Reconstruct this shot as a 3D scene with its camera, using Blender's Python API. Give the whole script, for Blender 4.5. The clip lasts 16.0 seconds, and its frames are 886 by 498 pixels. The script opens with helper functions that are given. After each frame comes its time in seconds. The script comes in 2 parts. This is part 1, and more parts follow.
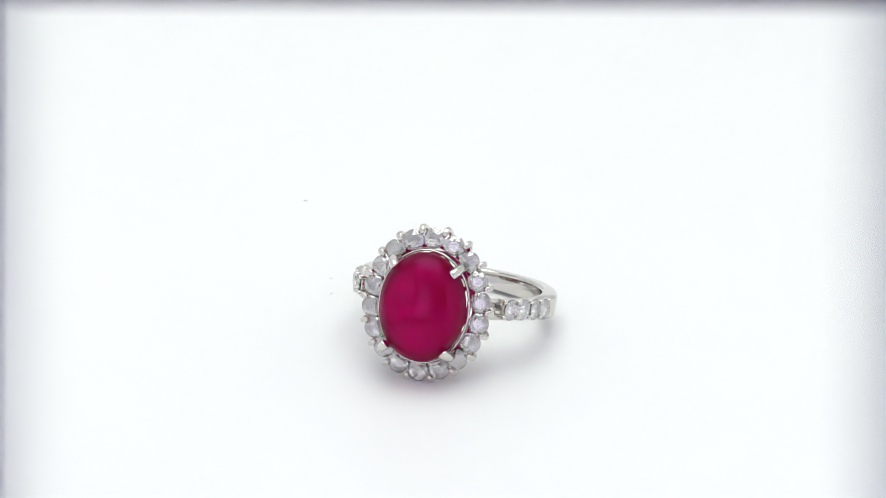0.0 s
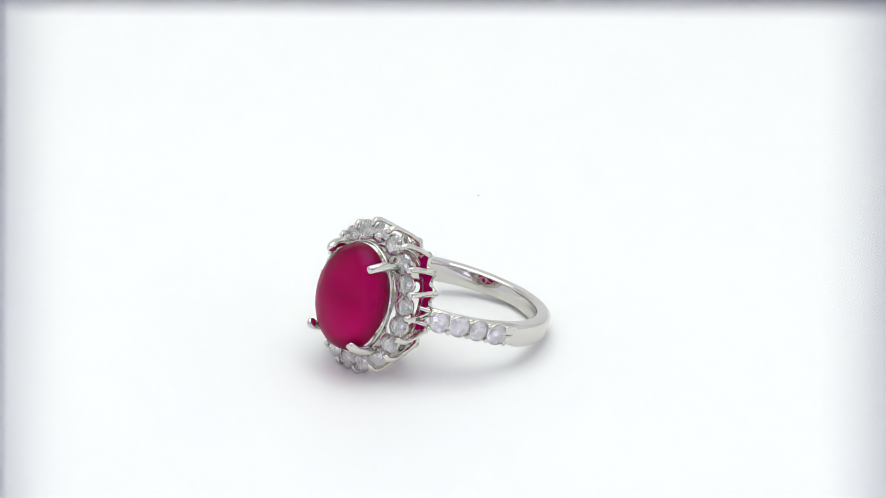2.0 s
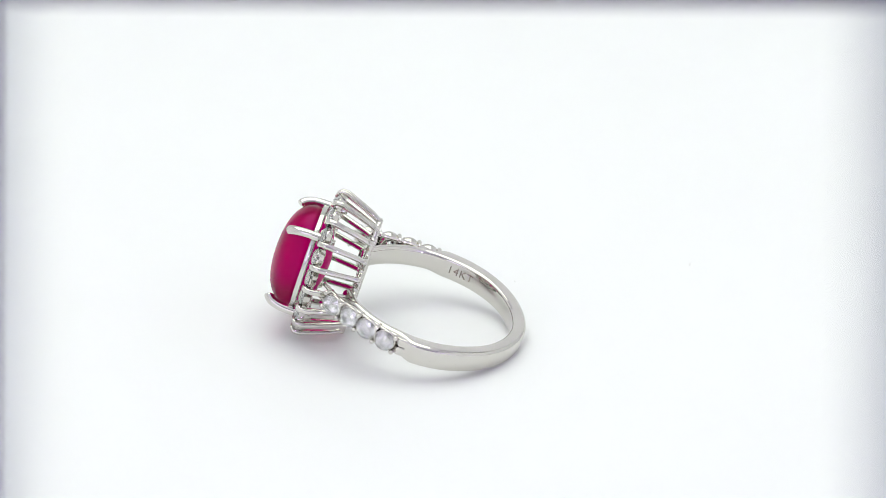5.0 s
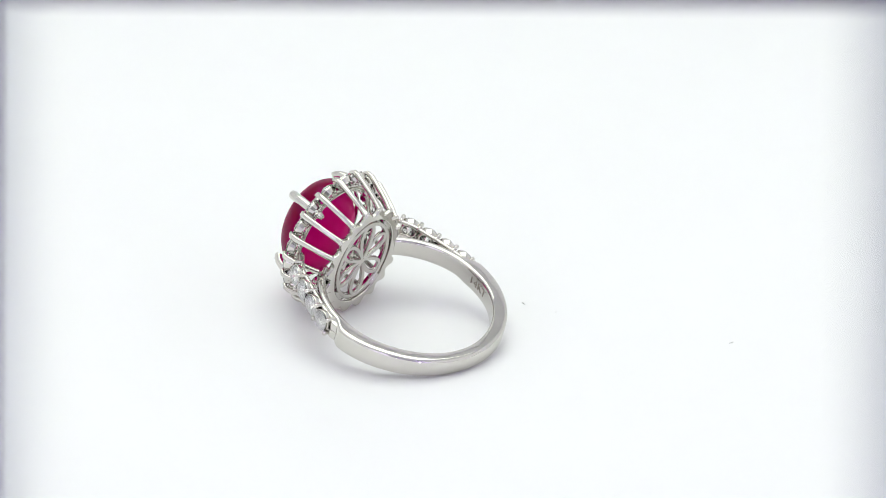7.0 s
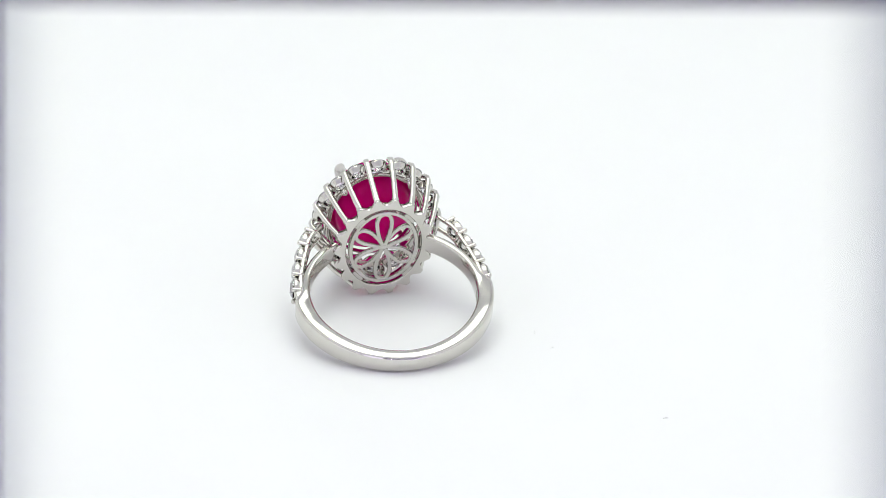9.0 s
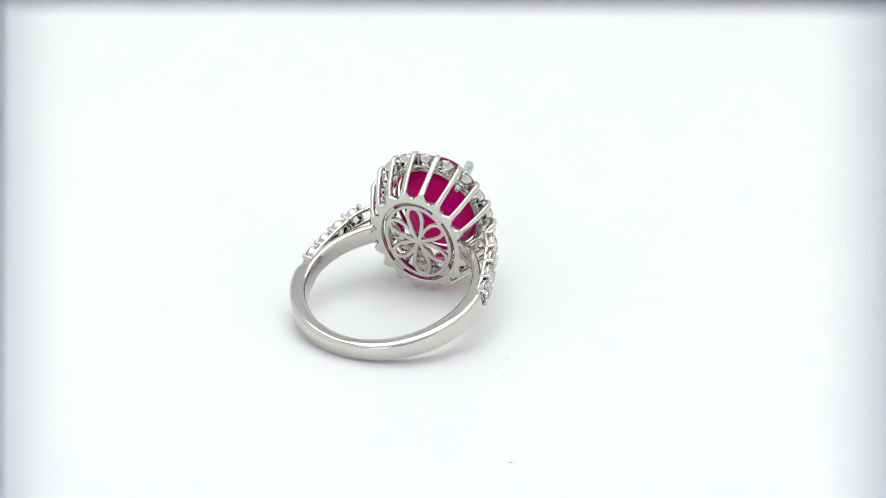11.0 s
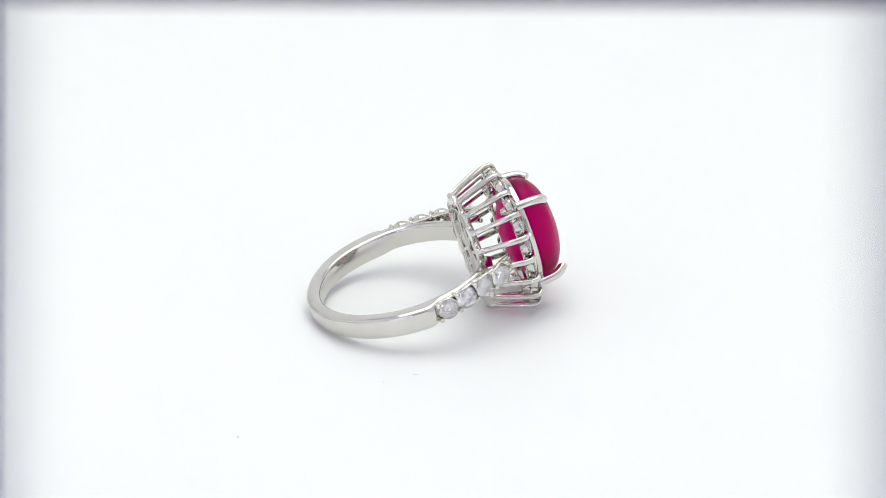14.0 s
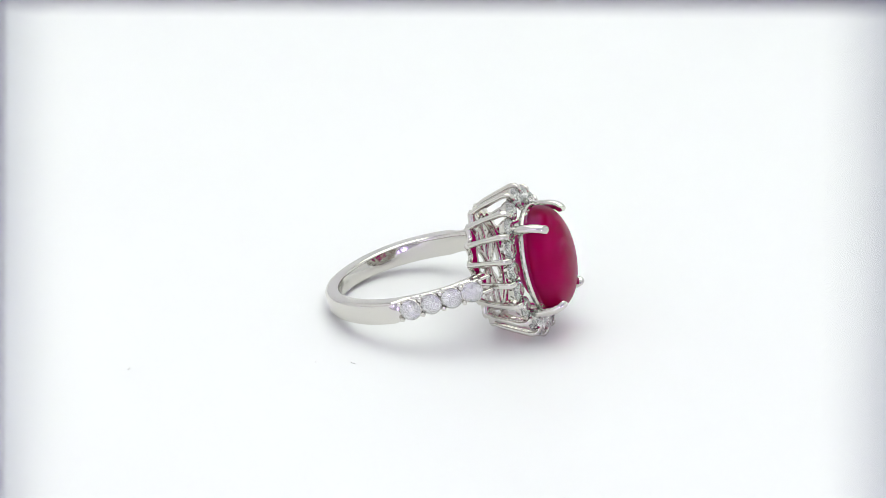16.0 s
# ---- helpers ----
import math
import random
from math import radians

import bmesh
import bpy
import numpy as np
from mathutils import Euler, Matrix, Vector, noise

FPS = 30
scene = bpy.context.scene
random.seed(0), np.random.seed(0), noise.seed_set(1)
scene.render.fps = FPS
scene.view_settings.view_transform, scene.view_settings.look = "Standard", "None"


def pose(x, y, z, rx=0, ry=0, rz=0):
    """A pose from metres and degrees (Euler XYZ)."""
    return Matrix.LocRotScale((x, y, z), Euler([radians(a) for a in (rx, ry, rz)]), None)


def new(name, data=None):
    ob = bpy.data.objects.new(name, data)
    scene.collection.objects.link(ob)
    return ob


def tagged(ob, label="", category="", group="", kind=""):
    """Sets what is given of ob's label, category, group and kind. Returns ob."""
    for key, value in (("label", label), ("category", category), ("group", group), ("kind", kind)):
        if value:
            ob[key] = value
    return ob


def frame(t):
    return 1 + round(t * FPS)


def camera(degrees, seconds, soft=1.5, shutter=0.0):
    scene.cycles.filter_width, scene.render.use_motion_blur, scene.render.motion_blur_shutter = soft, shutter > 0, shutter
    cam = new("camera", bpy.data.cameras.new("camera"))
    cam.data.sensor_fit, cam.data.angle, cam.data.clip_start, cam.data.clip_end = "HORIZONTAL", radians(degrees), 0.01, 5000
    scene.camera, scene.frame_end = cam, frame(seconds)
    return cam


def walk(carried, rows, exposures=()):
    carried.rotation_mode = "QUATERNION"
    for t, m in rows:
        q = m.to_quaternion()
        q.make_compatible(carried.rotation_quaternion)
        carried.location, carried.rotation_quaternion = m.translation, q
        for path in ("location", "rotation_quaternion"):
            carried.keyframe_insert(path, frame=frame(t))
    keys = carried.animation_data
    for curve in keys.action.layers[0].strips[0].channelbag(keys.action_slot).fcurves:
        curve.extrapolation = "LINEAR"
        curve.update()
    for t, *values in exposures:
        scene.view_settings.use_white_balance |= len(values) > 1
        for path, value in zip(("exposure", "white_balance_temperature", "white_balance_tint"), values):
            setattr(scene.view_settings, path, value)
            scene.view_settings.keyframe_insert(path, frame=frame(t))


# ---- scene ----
# Lengths in the ring are in millimetres of its own space: x across, y out through the stone, z along the finger.
MM = 0.001
SPIN = -17.03          # turntable, degrees a second


def turn(axis, degrees):
    return Matrix.Rotation(radians(degrees), 4, axis)


# ---- camera ----
cam = camera(7.876, 16.0, soft=0.6)
# Focus on the ring: the rim of the viewing window, close to the lens, is blurred.
cam.data.dof.use_dof = True
cam.data.dof.focus_distance = 0.655
cam.data.dof.aperture_fstop = 250.0
VIEW = Matrix.Translation((0, -0.586, 0.2899)) @ turn("Z", -0.187) @ turn("X", -25.674) @ turn("Y", -1.157) @ turn("X", 90)
walk(cam, [(0.0, VIEW), (16.0, VIEW)])

# ---- world and exposure ----
scene.view_settings.exposure = 0.02
world = bpy.data.worlds.new("room")
scene.world = world
world.use_nodes = True
world.node_tree.nodes["Background"].inputs["Color"].default_value = (0.9, 0.9, 0.98, 1)
world.node_tree.nodes["Background"].inputs["Strength"].default_value = 0.25


# ---- materials ----
def material(name, color, rough=0.5, metal=0.0, **more):
    mat = bpy.data.materials.new(name)
    mat.use_nodes = True
    bsdf = mat.node_tree.nodes["Principled BSDF"]
    bsdf.inputs["Base Color"].default_value = (*color, 1)
    bsdf.inputs["Roughness"].default_value = rough
    bsdf.inputs["Metallic"].default_value = metal
    for key, value in more.items():
        bsdf.inputs[key.replace("_", " ")].default_value = value
    return mat


def grain(mat, scale, rough_low, rough_high, bump=0.0, tint=0.0, depth=0.00002):
    """Uneven polish at two scales, with fine relief and a slight change of colour."""
    tree = mat.node_tree
    bsdf = tree.nodes["Principled BSDF"]
    place = tree.nodes.new("ShaderNodeTexCoord")
    fine, broad = tree.nodes.new("ShaderNodeTexNoise"), tree.nodes.new("ShaderNodeTexNoise")
    fine.inputs["Scale"].default_value, broad.inputs["Scale"].default_value = scale, scale * 0.13
    fine.inputs["Detail"].default_value = 4
    mix = tree.nodes.new("ShaderNodeMath")
    mix.operation = "MULTIPLY"
    for n, socket in ((fine, 0), (broad, 1)):
        tree.links.new(place.outputs["Object"], n.inputs["Vector"])
        tree.links.new(n.outputs["Fac"], mix.inputs[socket])
    span = tree.nodes.new("ShaderNodeMapRange")
    span.inputs["From Min"].default_value, span.inputs["From Max"].default_value = 0.1, 0.42
    span.inputs["To Min"].default_value, span.inputs["To Max"].default_value = rough_low, rough_high
    tree.links.new(mix.outputs[0], span.inputs["Value"])
    tree.links.new(span.outputs["Result"], bsdf.inputs["Roughness"])
    if bump:
        relief = tree.nodes.new("ShaderNodeBump")
        relief.inputs["Strength"].default_value, relief.inputs["Distance"].default_value = bump, depth
        tree.links.new(fine.outputs["Fac"], relief.inputs["Height"])
        tree.links.new(relief.outputs["Normal"], bsdf.inputs["Normal"])
    if tint:
        base = tuple(bsdf.inputs["Base Color"].default_value)
        ramp = tree.nodes.new("ShaderNodeMix")
        ramp.data_type = "RGBA"
        ramp.inputs["A"].default_value = tuple(c * (1 - tint) for c in base[:3]) + (1,)
        ramp.inputs["B"].default_value = base
        tree.links.new(broad.outputs["Fac"], ramp.inputs["Factor"])
        tree.links.new(ramp.outputs["Result"], bsdf.inputs["Base Color"])
    return mat


def glow(name, color, strength):
    mat = bpy.data.materials.new(name)
    mat.use_nodes = True
    tree = mat.node_tree
    tree.nodes.remove(tree.nodes["Principled BSDF"])
    light = tree.nodes.new("ShaderNodeEmission")
    light.inputs["Color"].default_value, light.inputs["Strength"].default_value = (*color, 1), strength
    tree.links.new(light.outputs[0], tree.nodes["Material Output"].inputs["Surface"])
    return mat


WHITE_GOLD = grain(material("white_gold", (0.68, 0.66, 0.615), 0.1, 1.0), 900, 0.04, 0.1, 0.08, 0.05)
GALLERY_GOLD = grain(material("white_gold_matt", (0.6, 0.58, 0.54), 0.2, 1.0), 1400, 0.16, 0.3, 0.12, 0.05)
# The specular tint puts a violet light cast into the ruby's own sheen.
RUBY = grain(material("ruby", (0.265, 0.0, 0.022), 0.07, 0.0, IOR=1.55, Specular_IOR_Level=0.5, Specular_Tint=(0.7, 0.3, 1.0, 1), Subsurface_Weight=0.8, Subsurface_Scale=0.005), 500, 0.02, 0.05, 0.0, 0.12)
RUBY.node_tree.nodes["Principled BSDF"].inputs["Subsurface Radius"].default_value = (1.0, 0.05, 0.4)
# A part of the ruby's look is clear red glass, the rest the glow of light scattered in it.
tree = RUBY.node_tree
clear, blend = tree.nodes.new("ShaderNodeBsdfRefraction"), tree.nodes.new("ShaderNodeMixShader")
clear.inputs["Color"].default_value, clear.inputs["Roughness"].default_value, clear.inputs["IOR"].default_value = (1.0, 0.0, 0.5, 1), 0.4, 1.3
blend.inputs["Fac"].default_value = 0.49
tree.links.new(tree.nodes["Principled BSDF"].outputs[0], blend.inputs[1])
tree.links.new(clear.outputs[0], blend.inputs[2])
tree.links.new(blend.outputs[0], tree.nodes["Material Output"].inputs["Surface"])
# Diamonds: clear glass under a bright mirror sheen on each facet.
DIAMOND = material("diamond", (1.0, 1.0, 0.99), 0.0, 0.0, IOR=2.4, Transmission_Weight=1.0)
tree = DIAMOND.node_tree
sheen, blend = tree.nodes.new("ShaderNodeBsdfGlossy"), tree.nodes.new("ShaderNodeMixShader")
sheen.inputs["Color"].default_value, sheen.inputs["Roughness"].default_value = (1.0, 1.0, 0.98, 1), 0.03
blend.inputs["Fac"].default_value = 0.12
tree.links.new(tree.nodes["Principled BSDF"].outputs[0], blend.inputs[1])
tree.links.new(sheen.outputs[0], blend.inputs[2])
tree.links.new(blend.outputs[0], tree.nodes["Material Output"].inputs["Surface"])
ENGRAVED = material("engraving", (0.42, 0.385, 0.33), 0.55, 0.8)
TABLE_WHITE = grain(material("turntable_white", (0.86, 0.86, 0.86), 0.45), 300, 0.4, 0.6, 0.04, 0.015)
BOX_WHITE = grain(material("box_white", (0.86, 0.86, 0.86), 0.6), 60, 0.5, 0.7, 0.05, 0.03)
BOX_GREY = grain(material("box_grey", (0.62, 0.61, 0.64), 0.6), 60, 0.5, 0.7, 0.05, 0.1)
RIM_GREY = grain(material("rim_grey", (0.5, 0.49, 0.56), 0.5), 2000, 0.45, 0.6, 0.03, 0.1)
# Lavender cast of the vignetted edges, put into the added frame's colour.
VIGNETTE_TINT = grain(material("vignette_tint", (0.6, 0.64, 1.0), 0.5), 2000, 0.45, 0.6, 0.03, 0.1)
DUST = material("dust", (0.8, 0.79, 0.78), 0.9)
PANEL_LIGHT = glow("panel_light", (0.94, 1.0, 0.93), 2.86)
FRONT_LIGHT = glow("front_light", (0.85, 0.8, 1.0), 1.8)
SIDE_LIGHT = glow("side_light", (0.96, 0.97, 1.0), 0.95)
LED_LIGHT = glow("led_light", (0.54, 0.36, 1.0), 260.0)


# ---- mesh helpers ----
def finish(ob, mat, smooth=False):
    ob.data.materials.append(mat)
    if smooth:
        for f in ob.data.polygons:
            f.use_smooth = True
    return ob


def part(name, bm, mat, parent, label="", smooth=False, at=None):
    """One mesh object under a thing or a part; bm is a bmesh, or a mesh to be shared."""
    if isinstance(bm, bmesh.types.BMesh):
        bmesh.ops.recalc_face_normals(bm, faces=bm.faces)
        data = bpy.data.meshes.new(name)
        bm.to_mesh(data)
        bm.free()
        ob = finish(new(name, data), mat, smooth)
    else:
        ob = new(name, bm)
    ob.parent = parent
    if at is not None:
        ob.matrix_basis = at
    if label:
        tagged(ob, label)
    return ob


def box(x0, x1, y0, y1, z0, z1, bevel=0.0, bm=None):
    bm = bm or bmesh.new()
    made = bmesh.ops.create_cube(bm, size=1, matrix=Matrix.Translation(((x0 + x1) / 2, (y0 + y1) / 2, (z0 + z1) / 2))
                                 @ Matrix.Diagonal((x1 - x0, y1 - y0, z1 - z0, 1)))
    if bevel:
        edges = list({e for v in made["verts"] for e in v.link_edges})
        bmesh.ops.bevel(bm, geom=edges, offset=bevel, segments=3, affect="EDGES", profile=0.5)
    return bm


def sweep(bm, stations, closed=False, caps=True):
    """Skin over rings of points; each station is a list of Vectors of one length."""
    loops = [[bm.verts.new(p) for p in ring] for ring in stations]
    n = len(loops[0])
    for i in range(len(loops) - (0 if closed else 1)):
        a, b = loops[i], loops[(i + 1) % len(loops)]
        for j in range(n):
            bm.faces.new((a[j], a[(j + 1) % n], b[(j + 1) % n], b[j]))
    if caps and not closed:
        bm.faces.new(loops[0])
        bm.faces.new(list(reversed(loops[-1])))
    return loops


def rounded(w, h, r, k=3):
    """A rounded rectangle about the origin, as (u, v) pairs."""
    out = []
    for cx, cy, a0 in ((w / 2 - r, h / 2 - r, 0), (-w / 2 + r, h / 2 - r, 90), (-w / 2 + r, -h / 2 + r, 180), (w / 2 - r, -h / 2 + r, 270)):
        for i in range(k + 1):
            a = radians(a0 + 90 * i / k)
            out.append((cx + r * math.cos(a), cy + r * math.sin(a)))
    return out


def bezier_points(points, n):
    """A smooth line through points (Catmull-Rom), n samples a stretch."""
    pts = [Vector(p) for p in points]
    pts = [2 * pts[0] - pts[1], *pts, 2 * pts[-1] - pts[-2]]
    out = []
    for i in range(1, len(pts) - 2):
        a, b, c, d = pts[i - 1:i + 3]
        for k in range(n):
            t = k / n
            out.append(0.5 * (2 * b + (c - a) * t + (2 * a - 5 * b + 4 * c - d) * t * t + (3 * b - a - 3 * c + d) * t ** 3))
    out.append(pts[-2])
    return out


def tube(bm, line, radii, side=None, closed=False, sides=10, flat=1.0):
    """A round or flattened bar along a line; side holds its broad direction, radii one number or one for each point."""
    rings = []
    n = len(line)
    for i, p in enumerate(line):
        along = (line[(i + 1) % n] - line[i - 1]) if closed else (line[min(i + 1, n - 1)] - line[max(i - 1, 0)])
        along.normalize()
        s = Vector(side) if side is not None else Vector((0, 1, 0))
        u = (s - along * s.dot(along)).normalized()
        v = along.cross(u)
        r = radii[i] if isinstance(radii, (list, tuple)) else radii
        rings.append([p + u * (r * math.cos(2 * math.pi * k / sides)) + v * (r * flat * math.sin(2 * math.pi * k / sides)) for k in range(sides)])
    sweep(bm, rings, closed)
    return bm


# ---- the light box ----
def setting(name, bm, mat, label):
    return tagged(part(name, bm, mat, None), label, kind="structure")


TABLE_Z = -0.0003
FRONT, BACK, SIDE, TOP = -0.42, 0.24, 0.22, 0.29
setting("floor", box(-SIDE, SIDE, FRONT, BACK, -0.02, -0.012), BOX_WHITE, "white plastic floor of a photo light box")
setting("wall_north", box(-SIDE, SIDE, BACK, BACK + 0.006, -0.02, TOP), BOX_WHITE, "plain white back wall of the light box")
setting("wall_west", box(-SIDE - 0.006, -SIDE, FRONT, BACK, -0.02, TOP), BOX_WHITE, "plain white side wall of the light box")
setting("wall_east", box(SIDE, SIDE + 0.006, FRONT, BACK, -0.02, TOP), BOX_WHITE, "plain white side wall of the light box")
setting("ceiling", box(-SIDE, SIDE, FRONT, BACK, TOP, TOP + 0.006), BOX_WHITE, "plain white lid of the light box")

# Grey front wall with the opening through which the camera looks.
WX0, WX1, WZ0, WZ1 = -0.05, 0.05, 0.15, 0.265
bm = bmesh.new()
for x0, x1, z0, z1 in ((-SIDE, WX0, -0.02, TOP), (WX1, SIDE, -0.02, TOP), (WX0, WX1, -0.02, WZ0), (WX0, WX1, WZ1, TOP)):
    box(x0, x1, FRONT - 0.003, FRONT, z0, z1, bm=bm)
setting("wall_south", bm, BOX_GREY, "grey front wall of the light box with a viewing window")
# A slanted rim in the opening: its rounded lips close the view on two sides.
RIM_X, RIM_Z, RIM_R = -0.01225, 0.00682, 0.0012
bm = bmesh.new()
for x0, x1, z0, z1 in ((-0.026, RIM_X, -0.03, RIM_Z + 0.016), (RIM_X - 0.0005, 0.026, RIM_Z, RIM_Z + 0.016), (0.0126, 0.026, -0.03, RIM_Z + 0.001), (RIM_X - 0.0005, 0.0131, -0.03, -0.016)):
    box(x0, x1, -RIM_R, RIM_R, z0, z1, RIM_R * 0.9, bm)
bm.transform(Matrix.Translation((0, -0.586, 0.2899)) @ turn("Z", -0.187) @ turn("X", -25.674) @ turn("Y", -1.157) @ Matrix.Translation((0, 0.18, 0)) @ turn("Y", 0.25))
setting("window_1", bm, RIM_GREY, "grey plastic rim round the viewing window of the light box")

# Added frame a few centimetres from the lens: vignettes both sides of the view.
VIGNETTE_X = 0.00286
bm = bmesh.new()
for x0, x1, z0, z1 in ((-0.012, -VIGNETTE_X, -0.008, 0.008), (VIGNETTE_X, 0.012, -0.008, 0.008), (-VIGNETTE_X, VIGNETTE_X, 0.0024, 0.008), (-VIGNETTE_X, VIGNETTE_X, -0.008, -0.0024)):
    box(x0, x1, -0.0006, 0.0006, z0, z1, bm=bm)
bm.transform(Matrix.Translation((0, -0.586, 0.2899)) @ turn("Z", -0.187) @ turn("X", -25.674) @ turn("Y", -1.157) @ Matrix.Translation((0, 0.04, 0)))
setting("vignette_frame", bm, VIGNETTE_TINT, "pale lavender frame added before the lens to vignette the view")


def led_panel(name, width, length, m, light, label):
    thing = tagged(new(name), label, "led panel")
    thing.matrix_basis = m
    bm = bmesh.new()
    w, l = width / 2, length / 2
    for x0, x1, y0, y1 in ((-w - 0.006, -w, -l - 0.006, l + 0.006), (w, w + 0.006, -l - 0.006, l + 0.006), (-w, w, -l - 0.006, -l), (-w, w, l, l + 0.006)):
        box(x0, x1, y0, y1, 0.0, 0.006, bm=bm)
    part("frame", bm, BOX_WHITE, thing, "white plastic frame")
    part("diffuser", box(-w, w, -l, l, 0.001, 0.004), light, thing, "glowing white diffuser")
    return thing


led_panel("ceiling_light", 0.26, 0.28, pose(0, 0.02, TOP - 0.0001, 180), PANEL_LIGHT, "glowing square white led panel on the light box lid")
for s in (-1, 1):
    led_panel("side_light", 0.2, 0.34, pose(s * (SIDE - 0.0001), -0.17, 0.145, 0, -90 * s), SIDE_LIGHT, "glowing white led panel on the side wall of the light box")
led_panel("front_light", 0.14, 0.25, pose(-0.128, FRONT + 0.0001, 0.14, -90), FRONT_LIGHT, "glowing lavender-white led panel on the front wall of the light box")


def led_lamp(m, size):
    thing = tagged(new("led_lamp"), "small bright cool-white led in a round socket", "led lamp", "leds of the light box")
    thing.matrix_basis = m
    bm = bmesh.new()
    bmesh.ops.create_cone(bm, cap_ends=True, segments=20, radius1=size * 1.8, radius2=size * 1.4, depth=0.003, matrix=Matrix.Translation((0, 0, 0.0015)))
    part("socket", bm, BOX_WHITE, thing)
    bm = bmesh.new()
    bmesh.ops.create_uvsphere(bm, u_segments=16, v_segments=8, radius=size, matrix=Matrix.Translation((0, 0, 0.003)) @ Matrix.Diagonal((1, 1, 0.5, 1)))
    part("lens", bm, LED_LIGHT, thing, "glowing violet-white lens", True)
    return thing


led_lamp(pose(0.155, FRONT + 0.0001, 0.014, -90), 0.008)
led_lamp(pose(-0.01, FRONT + 0.0001, 0.06, -90), 0.0045)

# ---- turntable ----
turntable = tagged(new("turntable"), "round matt white turntable with a few specks of dust", "turntable")
turntable.location = (0, 0, TABLE_Z)
bm = bmesh.new()
R_TABLE = 0.125
profile = [(0.0, 0.0), (R_TABLE - 0.001, 0.0), (R_TABLE - 0.0003, -0.0003), (R_TABLE, -0.001), (R_TABLE, -0.0075), (0.0, -0.0075)]
rings = [[bm.verts.new((r * math.cos(2 * math.pi * k / 128), r * math.sin(2 * math.pi * k / 128), z)) for k in range(128)] for r, z in profile[1:-1]]
for a, b in zip(rings, rings[1:]):
    for j in range(128):
        bm.faces.new((a[j], a[(j + 1) % 128], b[(j + 1) % 128], b[j]))
bm.faces.new(rings[0])
bm.faces.new(rings[-1])
part("platter", bm, TABLE_WHITE, turntable)
bm = bmesh.new()
bmesh.ops.create_cone(bm, cap_ends=True, segments=48, radius1=0.03, radius2=0.03, depth=0.0043, matrix=Matrix.Translation((0, 0, -0.00965)))
part("foot", bm, BOX_WHITE, turntable)


def speck(x, y, length, angle, bend=0.0, thick=0.00009):
    """A crumb or a short fibre lying on the platter, in millimetres from its centre."""
    bm = bmesh.new()
    line = [Vector((length * (k / 6 - 0.5), bend * math.sin(math.pi * k / 6), 0)) * MM for k in range(7)]
    tube(bm, line, [thick * (0.5 + 0.5 * math.sin(math.pi * (k + 0.6) / 7.2)) for k in range(7)], side=(0, 0, 1), sides=6)
    part("speck", bm, DUST, turntable, "", True, pose(x * MM, y * MM, thick, 0, 0, angle))


speck(-12.6, 28.8, 0.5, 160, 0.1, 0.00007)
speck(-9.4, 6.5, 0.6, 60, 0.1, 0.00005)
speck(-9.5, 10.3, 0.4, 10, -0.1, 0.00003)

# ---- the ring ----
ORIGIN = Vector((-0.43, 7.9, -1.06))       # where the back of the band touches the table
LIE = turn("Z", 166.28) @ turn("X", 16.293) @ turn("Y", -2.206)
BASE = Vector((7.129, 16.991, -1.114)) + LIE.to_3x3() @ ORIGIN
RING_START = Matrix.Translation(BASE * MM) @ LIE
ring = tagged(new("ring"), "white gold ring with an oval ruby cabochon in a diamond halo", "ring")
ring.matrix_basis = RING_START
TO_RING = Matrix.Scale(MM, 4) @ Matrix.Translation(-ORIGIN)


def ring_part(name, bm, mat, label="", smooth=True, parent=None):
    bm.transform(TO_RING)
    return part(name, bm, mat, parent or ring, label, smooth)


def oval(rx, rz, y, n=96, a0=0.0):
    return [Vector((rx * math.cos(a0 + 2 * math.pi * k / n), y, rz * math.sin(a0 + 2 * math.pi * k / n))) for k in range(n)]


SX, SY = -0.43, 18.0         # centre of the finger hole
R_IN = 8.47


def inside_radius(side):
    """The hole widens towards the back of the band, where the wall is thinnest."""
    return R_IN + 0.5 * max(0, 1 - side / 85)


def shank():
    """The band, from one side of the basket round the back to the other."""
    bm = bmesh.new()
    stations = []
    end = 61
    for i in range(145):
        phi = end - (180 + 2 * end) * i / 144
        side = abs(phi + 90)                      # 0 at the back, 151 at the basket
        near = min(max((side - 87) / 12, 0), 1)
        near = near * near * (3 - 2 * near)
        inside = inside_radius(side)
        thick = 10.08 + 0.18 * max(0, 1 - side / 60) - inside - 0.82 * near
        grow = min(side / 72, 1)
        wide = 1.98 + 0.38 * grow * grow * (3 - 2 * grow) - 0.2 * near
        low = -1.34 - 0.27 * grow                 # the lower edge; the band is lowest at its back
        d = Vector((math.cos(radians(phi)), math.sin(radians(phi)), 0))
        mid = Vector((SX, SY, low + wide / 2 + 0.25 * near)) + d * (inside + thick / 2)
        ring_points = []
        for u, v in rounded(thick, wide, 0.33, 5):
            crown = 0.2 * (1 - (2 * v / wide) ** 2) * (1 if u > 0 else 0.25) * (1 if u > 0 else -1)
            ring_points.append(mid + d * (u + crown) + Vector((0, 0, v)))
        stations.append(ring_points)
    sweep(bm, stations)
    bm.transform(Matrix.Translation((SX, SY, 0)) @ turn("Y", -0.2) @ Matrix.Translation((-SX, -SY, 0)))
    return ring_part("shank", bm, WHITE_GOLD, "polished white gold band")


band = shank()

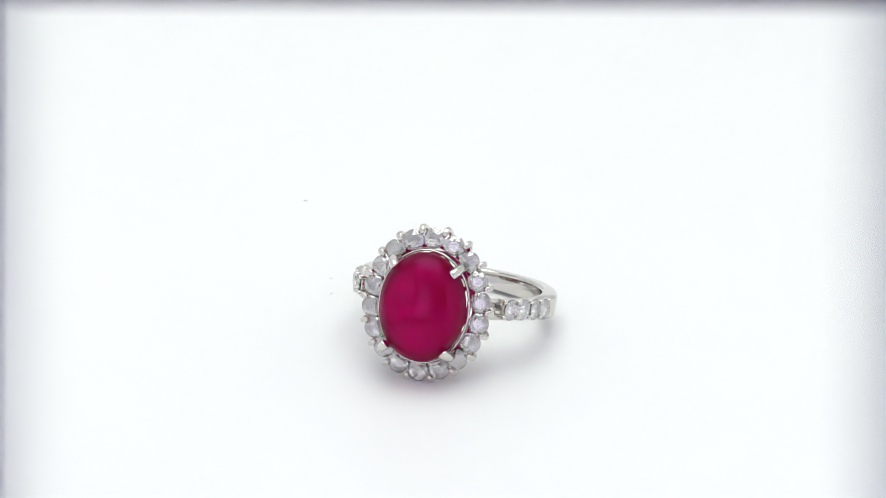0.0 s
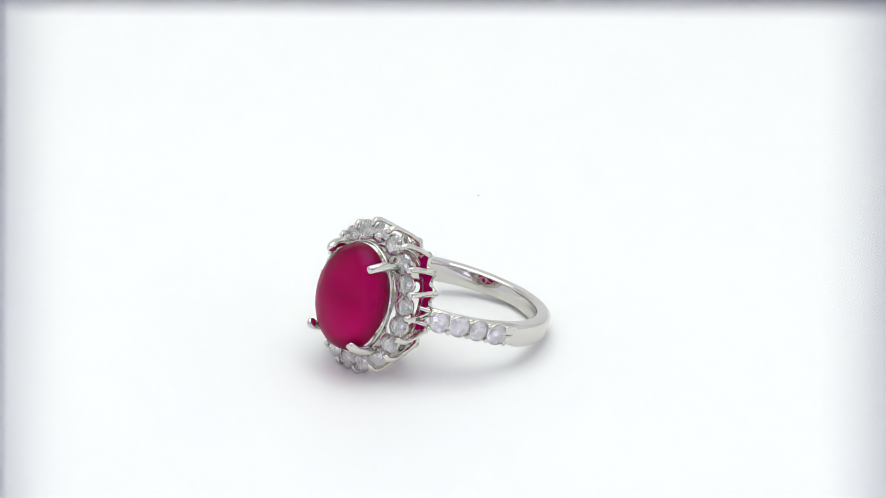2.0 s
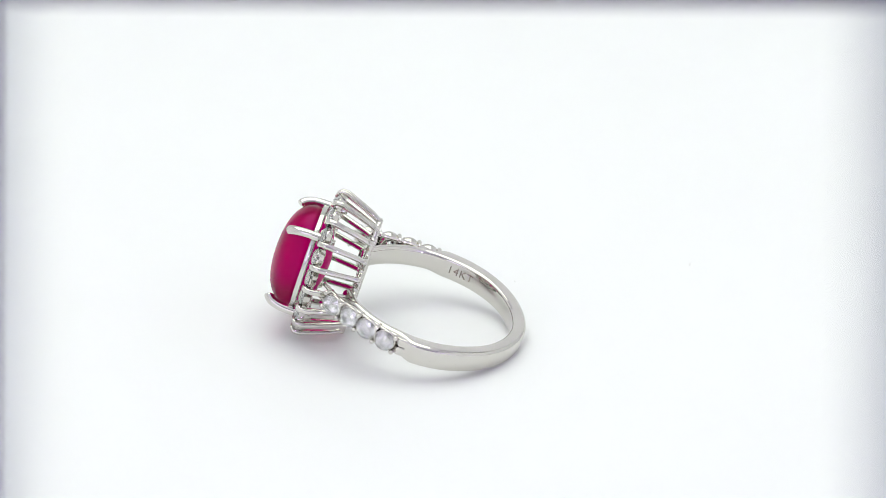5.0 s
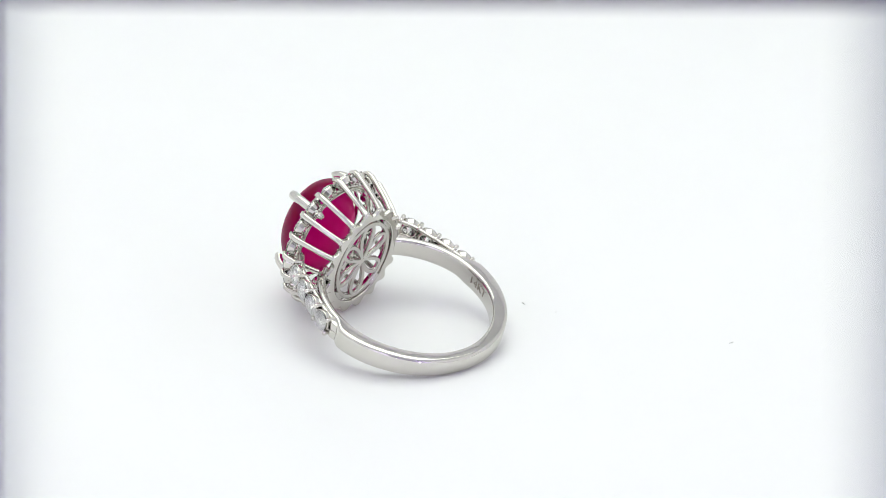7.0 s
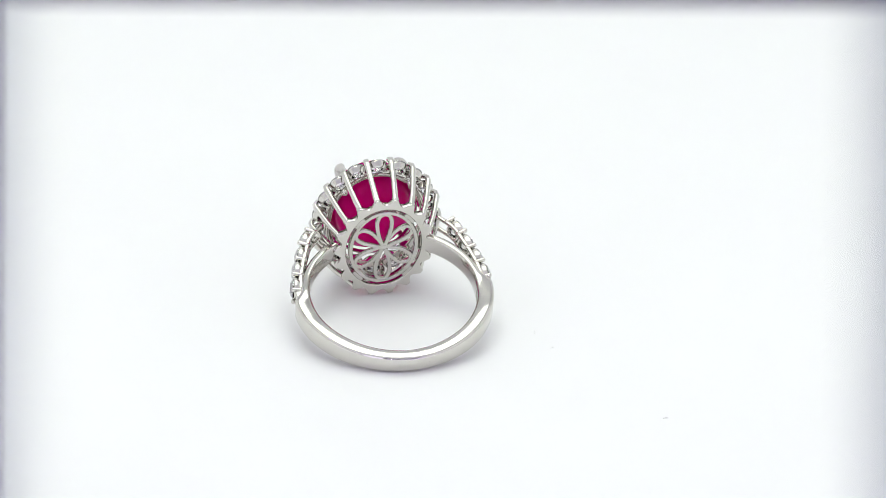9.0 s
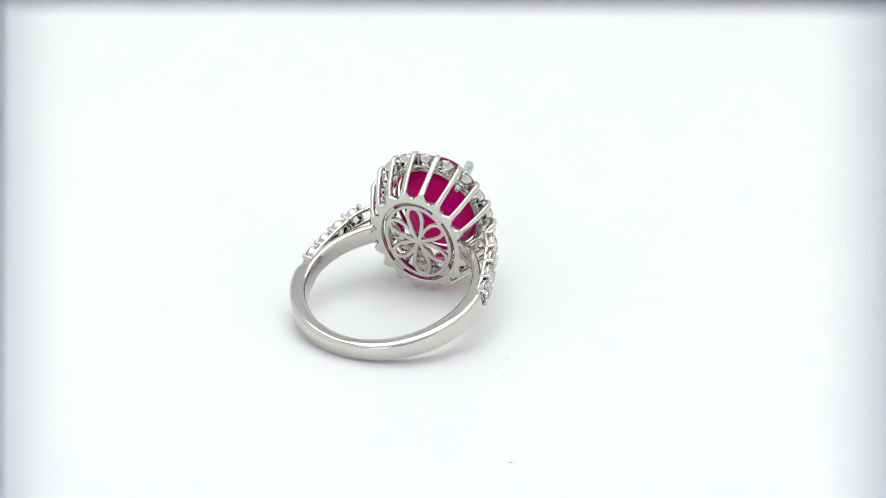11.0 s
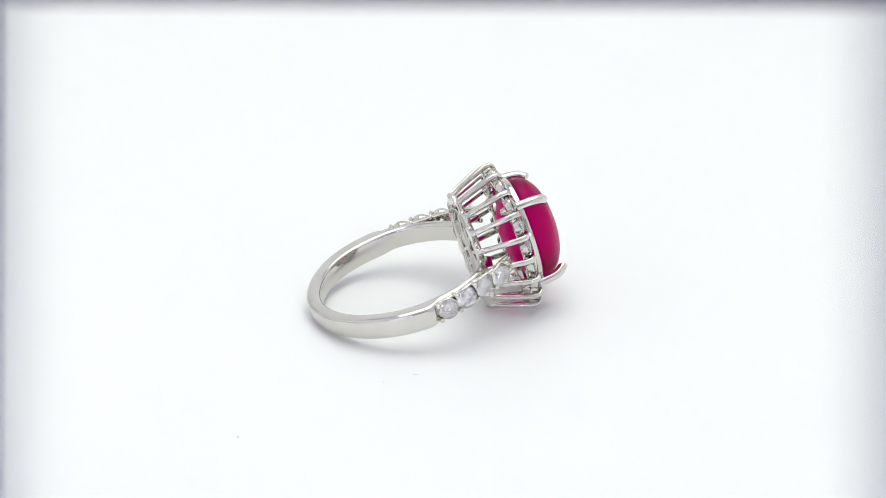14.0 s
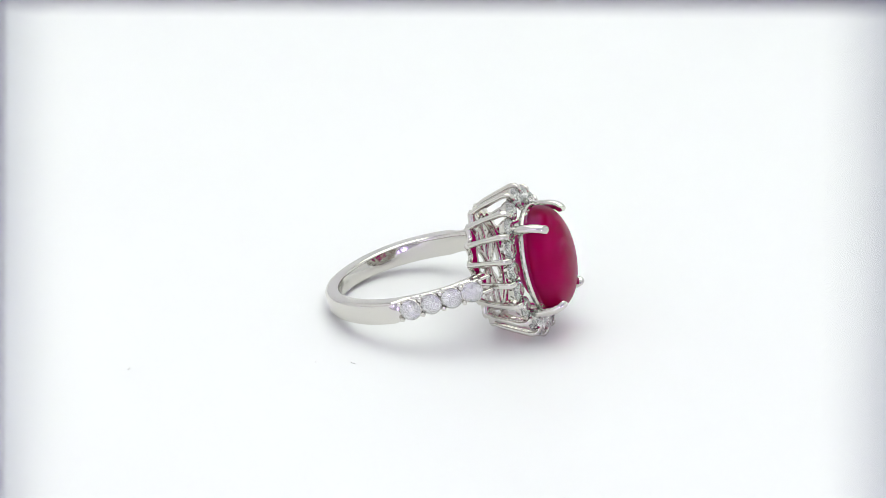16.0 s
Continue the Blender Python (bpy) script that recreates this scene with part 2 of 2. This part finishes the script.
# Engraved mark on the inside of the band.
letters = bpy.data.curves.new("hallmark", "FONT")
letters.body, letters.size, letters.align_x, letters.align_y, letters.extrude = "14KT", 1.2, "CENTER", "CENTER", 0.01
letters.space_character = 1.1
carrier = new("hallmark", letters)
bpy.context.view_layer.update()
flat = bpy.data.meshes.new_from_object(carrier.evaluated_get(bpy.context.evaluated_depsgraph_get()))
bpy.data.objects.remove(carrier)
bm = bmesh.new()
bm.from_mesh(flat)
bmesh.ops.subdivide_edges(bm, edges=[e for e in bm.edges if e.calc_length() > 0.25], cuts=2)
for v in bm.verts:
    phi = radians(-15.0) - v.co.x / R_IN
    r = inside_radius(math.degrees(phi) + 90) - 0.062 + (0.01 - v.co.z)
    v.co = Vector((SX + r * math.cos(phi), SY + r * math.sin(phi), v.co.y - 0.36))
ring_part("hallmark", bm, ENGRAVED, "faint engraved letters", False, band)


def brilliant(radius, deep=0.87):
    """A round brilliant, its table towards +z and its girdle at z = 0."""
    bm = bmesh.new()
    table = [bm.verts.new((0.5 * radius * math.cos(radians(45 * k)), 0.5 * radius * math.sin(radians(45 * k)), 0.32 * radius)) for k in range(8)]
    star = [bm.verts.new((0.74 * radius * math.cos(radians(45 * k + 22.5)), 0.74 * radius * math.sin(radians(45 * k + 22.5)), 0.21 * radius)) for k in range(8)]
    top = [bm.verts.new((radius * math.cos(radians(22.5 * k)), radius * math.sin(radians(22.5 * k)), 0.03 * radius)) for k in range(16)]
    low = [bm.verts.new((radius * math.cos(radians(22.5 * k)), radius * math.sin(radians(22.5 * k)), -0.03 * radius)) for k in range(16)]
    main = [bm.verts.new((0.28 * radius * math.cos(radians(45 * k + 22.5)), 0.28 * radius * math.sin(radians(45 * k + 22.5)), -0.76 * deep * radius)) for k in range(8)]
    culet = bm.verts.new((0, 0, -deep * radius))
    bm.faces.new(table)
    for k in range(8):
        n = (k + 1) % 8
        bm.faces.new((table[k], star[k], table[n]))
        bm.faces.new((table[k], star[k - 1], top[2 * k], star[k]))
        bm.faces.new((star[k], top[2 * k], top[2 * k + 1]))
        bm.faces.new((star[k], top[2 * k + 1], top[(2 * k + 2) % 16]))
        bm.faces.new((main[k - 1], low[2 * k], main[k]))
        bm.faces.new((main[k], low[2 * k], low[2 * k + 1]))
        bm.faces.new((main[k], low[2 * k + 1], low[(2 * k + 2) % 16]))
        bm.faces.new((main[k - 1], main[k], culet))
    for k in range(16):
        bm.faces.new((top[k], top[(k + 1) % 16], low[(k + 1) % 16], low[k]))
    bmesh.ops.recalc_face_normals(bm, faces=bm.faces)
    bm.transform(Matrix.Scale(MM, 4))
    data = bpy.data.meshes.new("diamond")
    bm.to_mesh(data)
    bm.free()
    data.materials.append(DIAMOND)
    return data


def facing(place, normal, spin=0.0):
    """The pose of a small stone at a place of the ring, its table along the normal."""
    q = Vector(normal).to_track_quat("Z", "Y").to_matrix().to_4x4()
    return Matrix.Translation((Vector(place) - ORIGIN) * MM) @ q @ turn("Z", spin)


# The shoulders: a bar of four diamonds on each side, leaving the band and ending at the basket.
SHOULDER_DIAMOND = brilliant(1.06, 0.86)
# A prong between two shoulder stones: a short post with a rounded head.
PRONG = bmesh.new()
head = [(0.19, -0.95), (0.21, -0.5), (0.23, -0.1), (0.26, 0.08), (0.24, 0.2), (0.15, 0.29), (0.04, 0.31)]
sweep(PRONG, [[Vector((r * math.cos(radians(36 * k)), r * math.sin(radians(36 * k)), h)) * MM for k in range(10)] for r, h in head])
bmesh.ops.recalc_face_normals(PRONG, faces=PRONG.faces)
prong_mesh = bpy.data.meshes.new("claw")
PRONG.to_mesh(prong_mesh)
PRONG.free()
prong_mesh.materials.append(WHITE_GOLD)
for f in prong_mesh.polygons:
    f.use_smooth = True

# A tapered cup that holds a shoulder stone.
CUP = bmesh.new()
profile = ((1.0, -0.1), (1.04, 0.0), (1.12, -0.02), (1.15, -0.14), (1.0, -0.5), (0.82, -0.86), (0.66, -0.86), (0.9, -0.3))
sweep(CUP, [[Vector((r * math.cos(radians(15 * k)), r * math.sin(radians(15 * k)), h)) * MM for r, h in profile] for k in range(24)], closed=True)
bmesh.ops.recalc_face_normals(CUP, faces=CUP.faces)
collar_mesh = bpy.data.meshes.new("collar")
CUP.to_mesh(collar_mesh)
CUP.free()
collar_mesh.materials.append(WHITE_GOLD)
for f in collar_mesh.polygons:
    f.use_smooth = True

SET_AT = (21.6, 31.2, 39.6, 47.8)
for s in (1, -1):
    path = bezier_points([(9.7, 16.9, -0.33), (9.85, 18.1, -0.33), (9.98, 19.3, -0.28), (9.88, 20.6, -0.2), (9.42, 22.5, 0.0), (8.8, 24.5, 0.15), (8.05, 26.5, 0.3), (6.5, 28.4, 0.4)], 8)
    twist = Matrix.Translation((SX, SY, 0)) @ turn("Z", -2.9) @ Matrix.Translation((-SX, -SY, 0))
    path = [twist @ Vector((SX + s * p.x, p.y, p.z - 0.05)) for p in path]
    for side in (-1, 1):
        bm = bmesh.new()
        stations = []
        for i, p in enumerate(path):
            along = (path[min(i + 1, len(path) - 1)] - path[max(i - 1, 0)]).normalized()
            out = Vector((along.y * s, -along.x * s, 0)) * (1 if along.y > 0 else -1)
            k = min(max((i - 11) / 6, 0), 1)
            k = k * k * (3 - 2 * k)               # solid at the band, a low thin rail under the stones
            tall = 1.15 - 0.72 * k
            wide = 0.92 - 0.54 * k
            mid = side * (0.47 + 0.27 * k)
            stations.append([p + out * (u - tall / 2 - 0.55 * k) + Vector((0, 0, mid + v)) for u, v in rounded(tall, wide, 0.12, 2)])
        sweep(bm, stations)
        rail = ring_part("shoulder", bm, WHITE_GOLD, "white gold shoulder rail set with small diamonds")
    for j in range(4):
        i = SET_AT[j]
        p = path[int(i)].lerp(path[int(i) + 1], i - int(i))
        along = (path[int(i) + 1] - path[int(i)]).normalized()
        out = Vector((along.y * s, -along.x * s, 0)).normalized() * (1 if along.y > 0 else -1)
        part("diamond", SHOULDER_DIAMOND, None, rail, "small round brilliant-cut diamond", at=facing(p - out * 0.05, out + along * (0.1, -0.07, 0.06, -0.09)[j], 11 + 17 * j))
        part("collar", collar_mesh, None, rail, "", at=facing(p - out * 0.1, out))
        for e in (-1.02, 1.02) if j == 3 else (-1.02,):
            for z in (-0.8, 0.8):
                part("claw", prong_mesh, None, rail, "", at=facing(p + along * e + Vector((0, 0, z)) - out * 0.12, out))

N_HALO = 18
CENTRES = (5.56, 6.76)       # oval of the halo


def even_angles(rx, rz, n, first):
    """Angles that divide an oval into n stretches of one length."""
    fine = 3600
    way = [0.0]
    for k in range(fine):
        a = first + 2 * math.pi * (k + 0.5) / fine
        way.append(way[-1] + math.hypot(rx * math.sin(a), rz * math.cos(a)))
    out, k = [], 0
    for j in range(n):
        while way[k] < way[-1] * j / n:
            k += 1
        out.append(first + 2 * math.pi * k / fine)
    return out


POST_ANGLES = even_angles(*CENTRES, N_HALO, math.pi / 2 + math.pi / N_HALO)

# The basket: gallery plate with a six-petalled flower.
GX, GZ, GY = 4.05, 5.2, 25.3


def band_oval(bm, rx, rz, width, y0, y1, a0=0.0, a1=360.0, n=96):
    """A flat oval hoop, or a stretch of it, from y0 to y1; width is measured inwards."""
    closed = a1 - a0 > 359.9
    rings = []
    for k in range(n if closed else n + 1):
        a = radians(a0 + (a1 - a0) * k / n)
        c, s = math.cos(a), math.sin(a)
        o, i = Vector((rx * c, 0, rz * s)), Vector(((rx - width) * c, 0, (rz - width) * s))
        b = 0.07
        rings.append([o + Vector((0, y0 + b, 0)), o * (1 - b / rx) + Vector((0, y0, 0)), i * (1 + b / rx) + Vector((0, y0, 0)), i + Vector((0, y0 + b, 0)),
                      i + Vector((0, y1, 0)), o + Vector((0, y1, 0))])
    sweep(bm, rings, closed)
    return bm


def flat_faces(ob, limit=0.9):
    """Leave the broad faces across the ring's depth flat, between smooth edges."""
    for f in ob.data.polygons:
        f.use_smooth = abs(f.normal.y) < limit
    return ob


bm = bmesh.new()
rings = []
for k, a in enumerate(POST_ANGLES):
    following = POST_ANGLES[(k + 1) % N_HALO] + (2 * math.pi if k == N_HALO - 1 else 0)
    for j in range(10):                           # the rim runs out to each post and is hollowed between
        at = a + (following - a) * j / 10
        reach = 0.2 + 0.74 * abs(math.cos(math.pi * j / 10)) ** 2.2
        c, s = math.cos(at), math.sin(at)
        outer, edge = Vector(((GX + 0.24 + reach) * c, 0, (GZ + 0.3 + reach) * s)), Vector(((GX - 0.1) * c, 0, (GZ - 0.08) * s))
        rings.append([outer + Vector((0, GY - 0.36, 0)), outer * 0.985 + Vector((0, GY - 0.45, 0)), edge * 1.02 + Vector((0, GY - 0.45, 0)),
                      edge + Vector((0, GY - 0.37, 0)), edge + Vector((0, GY + 0.3, 0)), outer + Vector((0, GY + 0.15, 0))])
sweep(bm, rings, closed=True)
rim = flat_faces(ring_part("gallery_rim", bm, WHITE_GOLD, "white gold oval rim hollowed between the posts under the stone"))
inner = band_oval(bmesh.new(), GX - 0.44, GZ - 0.44, 0.4, GY - 0.4, GY + 0.2)
flat_faces(ring_part("gallery_hoop", inner, GALLERY_GOLD, parent=rim))
for a in (47, 133, 227, 313):
    bm = bmesh.new()
    band_oval(bm, GX - 0.04, GZ - 0.04, 0.46, GY - 0.42, GY + 0.2, a - 9, a + 9, 6)
    flat_faces(ring_part("gallery_bridge", bm, GALLERY_GOLD, parent=rim))
for k in range(6):
    a = radians(90 + 60 * k)
    tip = Vector((3.2 * math.cos(a), 0, 4.4 * math.sin(a)))
    axis, across = tip.normalized(), Vector((-tip.normalized().z, 0, tip.normalized().x))
    long = tip.length
    line = []
    for j in range(32):
        b = 2 * math.pi * j / 32
        r = (1 - math.cos(b)) / 2
        line.append(Vector((0, GY - 0.16 + 0.012 * k, 0)) + axis * (long * r) + across * (0.98 * math.sin(b) * (0.28 + 0.82 * r)))
    bm = bmesh.new()
    rings = []
    for j, p in enumerate(line):
        along = (line[(j + 1) % 32] - line[j - 1]).normalized()
        sideways = Vector((along.z, 0, -along.x))
        rings.append([p + sideways * u + Vector((0, v, 0)) for u, v in rounded(0.42, 0.42, 0.07, 1)])
    sweep(bm, rings, closed=True)
    flat_faces(ring_part("petal", bm, GALLERY_GOLD, "flat teardrop loop of white gold", parent=rim))
bm = bmesh.new()
bmesh.ops.create_uvsphere(bm, u_segments=16, v_segments=8, radius=0.5, matrix=Matrix.Translation((0, GY - 0.16, 0)) @ Matrix.Diagonal((1, 0.56, 1, 1)))
ring_part("gallery_boss", bm, GALLERY_GOLD, parent=rim)

# The halo: eighteen diamonds with a flared post in each gap.
HX, HZ, HY = 6.72, 7.92, 29.5
HALO_DIAMOND = brilliant(1.08, 0.86)
# A tapered hoop of metal that holds a stone below its girdle.
cup_bm = bmesh.new()
profile = ((1.03, -0.06), (0.93, -0.12), (0.62, -0.66), (0.72, -0.8), (0.84, -0.72), (1.05, -0.24))
sweep(cup_bm, [[Vector((r * math.cos(radians(18 * k)), r * math.sin(radians(18 * k)), z)) * MM for r, z in profile] for k in range(20)], closed=True)
bmesh.ops.recalc_face_normals(cup_bm, faces=cup_bm.faces)
HALO_CUP = bpy.data.meshes.new("diamond_cup")
cup_bm.to_mesh(HALO_CUP)
cup_bm.free()
HALO_CUP.materials.append(WHITE_GOLD)


bm = bmesh.new()
tube(bm, oval(5.02, 6.17, 29.35), 0.17, side=(0, 1, 0), closed=True, sides=10, flat=2.7)
halo = ring_part("halo", bm, WHITE_GOLD, "halo of eighteen small diamonds on flared posts")
for k, a in enumerate(even_angles(*CENTRES, N_HALO, math.pi / 2)):
    p = Vector((CENTRES[0] * math.cos(a), HY + 0.42, CENTRES[1] * math.sin(a)))
    lean = Vector((math.cos(a) * 0.16, 1, math.sin(a) * 0.16))
    part("diamond_cup", HALO_CUP, None, halo, at=facing(p, lean, 0))
    part("diamond", HALO_DIAMOND, None, halo, "small round brilliant-cut diamond", at=facing(p, lean + Vector((math.sin(5.1 * k), 0, math.cos(3.7 * k))) * 0.05, 23 * k))

for a in POST_ANGLES:
    c, s = math.cos(a), math.sin(a)
    radial = Vector((c / HX, 0, s / HZ)).normalized()
    across = Vector((-radial.z, 0, radial.x))
    foot = Vector(((GX + 0.98) * c, GY - 0.3, (GZ + 1.1) * s))
    head = Vector((HX * c, HY - 0.1, HZ * s))
    line = [foot + radial * 0.1, foot.lerp(head, 0.08) - radial * 0.12, foot.lerp(head, 0.27), foot.lerp(head, 0.5) + radial * 0.02, head - (head - foot) * 0.06, head + Vector((0, 0.3, 0)) - radial * 0.08,
            head + Vector((0, 0.58, 0)) - radial * 0.3, head + Vector((0, 0.76, 0)) - radial * 0.75]
    widths = [0.6, 0.62, 0.58, 0.56, 0.6, 0.56, 0.62, 0.3]
    depths = [0.3, 0.45, 0.5, 0.52, 0.55, 0.48, 0.4, 0.26]
    bm = bmesh.new()
    stations = []
    for i, p in enumerate(line):
        along = (line[min(i + 1, 7)] - line[max(i - 1, 0)]).normalized()
        normal = along.cross(across).normalized()
        stations.append([p + across * u + normal * v for u, v in rounded(widths[i], depths[i], 0.34 * min(widths[i], depths[i]), 2)])
    sweep(bm, stations)
    ring_part("post", bm, WHITE_GOLD, parent=halo)

bm = bmesh.new()
rings = []
for k in range(96):
    c, s = math.cos(2 * math.pi * k / 96), math.sin(2 * math.pi * k / 96)
    rings.append([Vector(((4.56 + u) * c, 30.72 + v, (5.68 + u) * s)) for u, v in rounded(0.2, 0.56, 0.09, 2)])
sweep(bm, rings, closed=True)
ring_part("seat", bm, WHITE_GOLD, "polished seat under the ruby")


# The ruby: a high oval cabochon with a shallow domed back.
def cabochon(rx, rz, y, high, deep):
    bm = bmesh.new()
    n = 72
    heights = []
    for k in range(1, 23):
        b = math.pi / 2 * k / 23
        heights.append((math.sin(b) ** (2 / 2.3), high * math.cos(b) ** (2 / 2.3)))
    heights += [(1.0, 0.0), (0.985, -0.12), (0.93, -0.32), (0.88, -0.5)]
    for k in range(1, 12):                        # below the girdle the stone steps in and narrows to its back
        b = math.pi / 2 * k / 12
        heights.append((0.87 * math.cos(b) ** (2 / 1.9), -0.5 - (deep - 0.5) * math.sin(b) ** (2 / 1.9)))
    loops = [[bm.verts.new((rx * r * math.cos(2 * math.pi * j / n), y + h, rz * r * math.sin(2 * math.pi * j / n))) for j in range(n)] for r, h in heights]
    for a, b in zip(loops, loops[1:]):
        for j in range(n):
            bm.faces.new((a[j], a[(j + 1) % n], b[(j + 1) % n], b[j]))
    for loop, h in ((loops[0], high), (loops[-1], -deep)):
        tip = bm.verts.new((0, y + h, 0))
        for j in range(n):
            bm.faces.new((loop[j], loop[(j + 1) % n], tip))
    return bm


ring_part("ruby", cabochon(4.4, 5.52, 31.3, 2.9, 2.8), RUBY, "deep crimson oval ruby cabochon")

for sx in (1, -1):
    for sz in (1, -1):
        line = bezier_points([(sx * 3.42, 28.6, sz * 4.5), (sx * 3.42, 29.6, sz * 4.5), (sx * 3.4, 31.6, sz * 4.48), (sx * 3.28, 32.6, sz * 4.32),
                              (sx * 3.02, 33.15, sz * 4.05), (sx * 2.8, 33.3, sz * 3.85)], 4)
        radii = [0.24, 0.34, 0.42, 0.47] + [0.49] * (len(line) - 7) + [0.48, 0.42, 0.22]
        bm = bmesh.new()
        tube(bm, line, radii, side=(sx * 0.6, 0, sz * 0.8), sides=12, flat=1.0)
        ring_part("prong", bm, WHITE_GOLD, "rounded white gold prong")


# ---- what moves ----
def motions():
    table_rows, ring_rows = [], []
    for k in range(33):
        t = k * 0.5
        table_rows.append((t, Matrix.Translation((0, 0, TABLE_Z)) @ turn("Z", SPIN * t)))
        ring_rows.append((t, turn("Z", SPIN * t) @ RING_START))
    walk(turntable, table_rows)
    walk(ring, ring_rows)


motions()
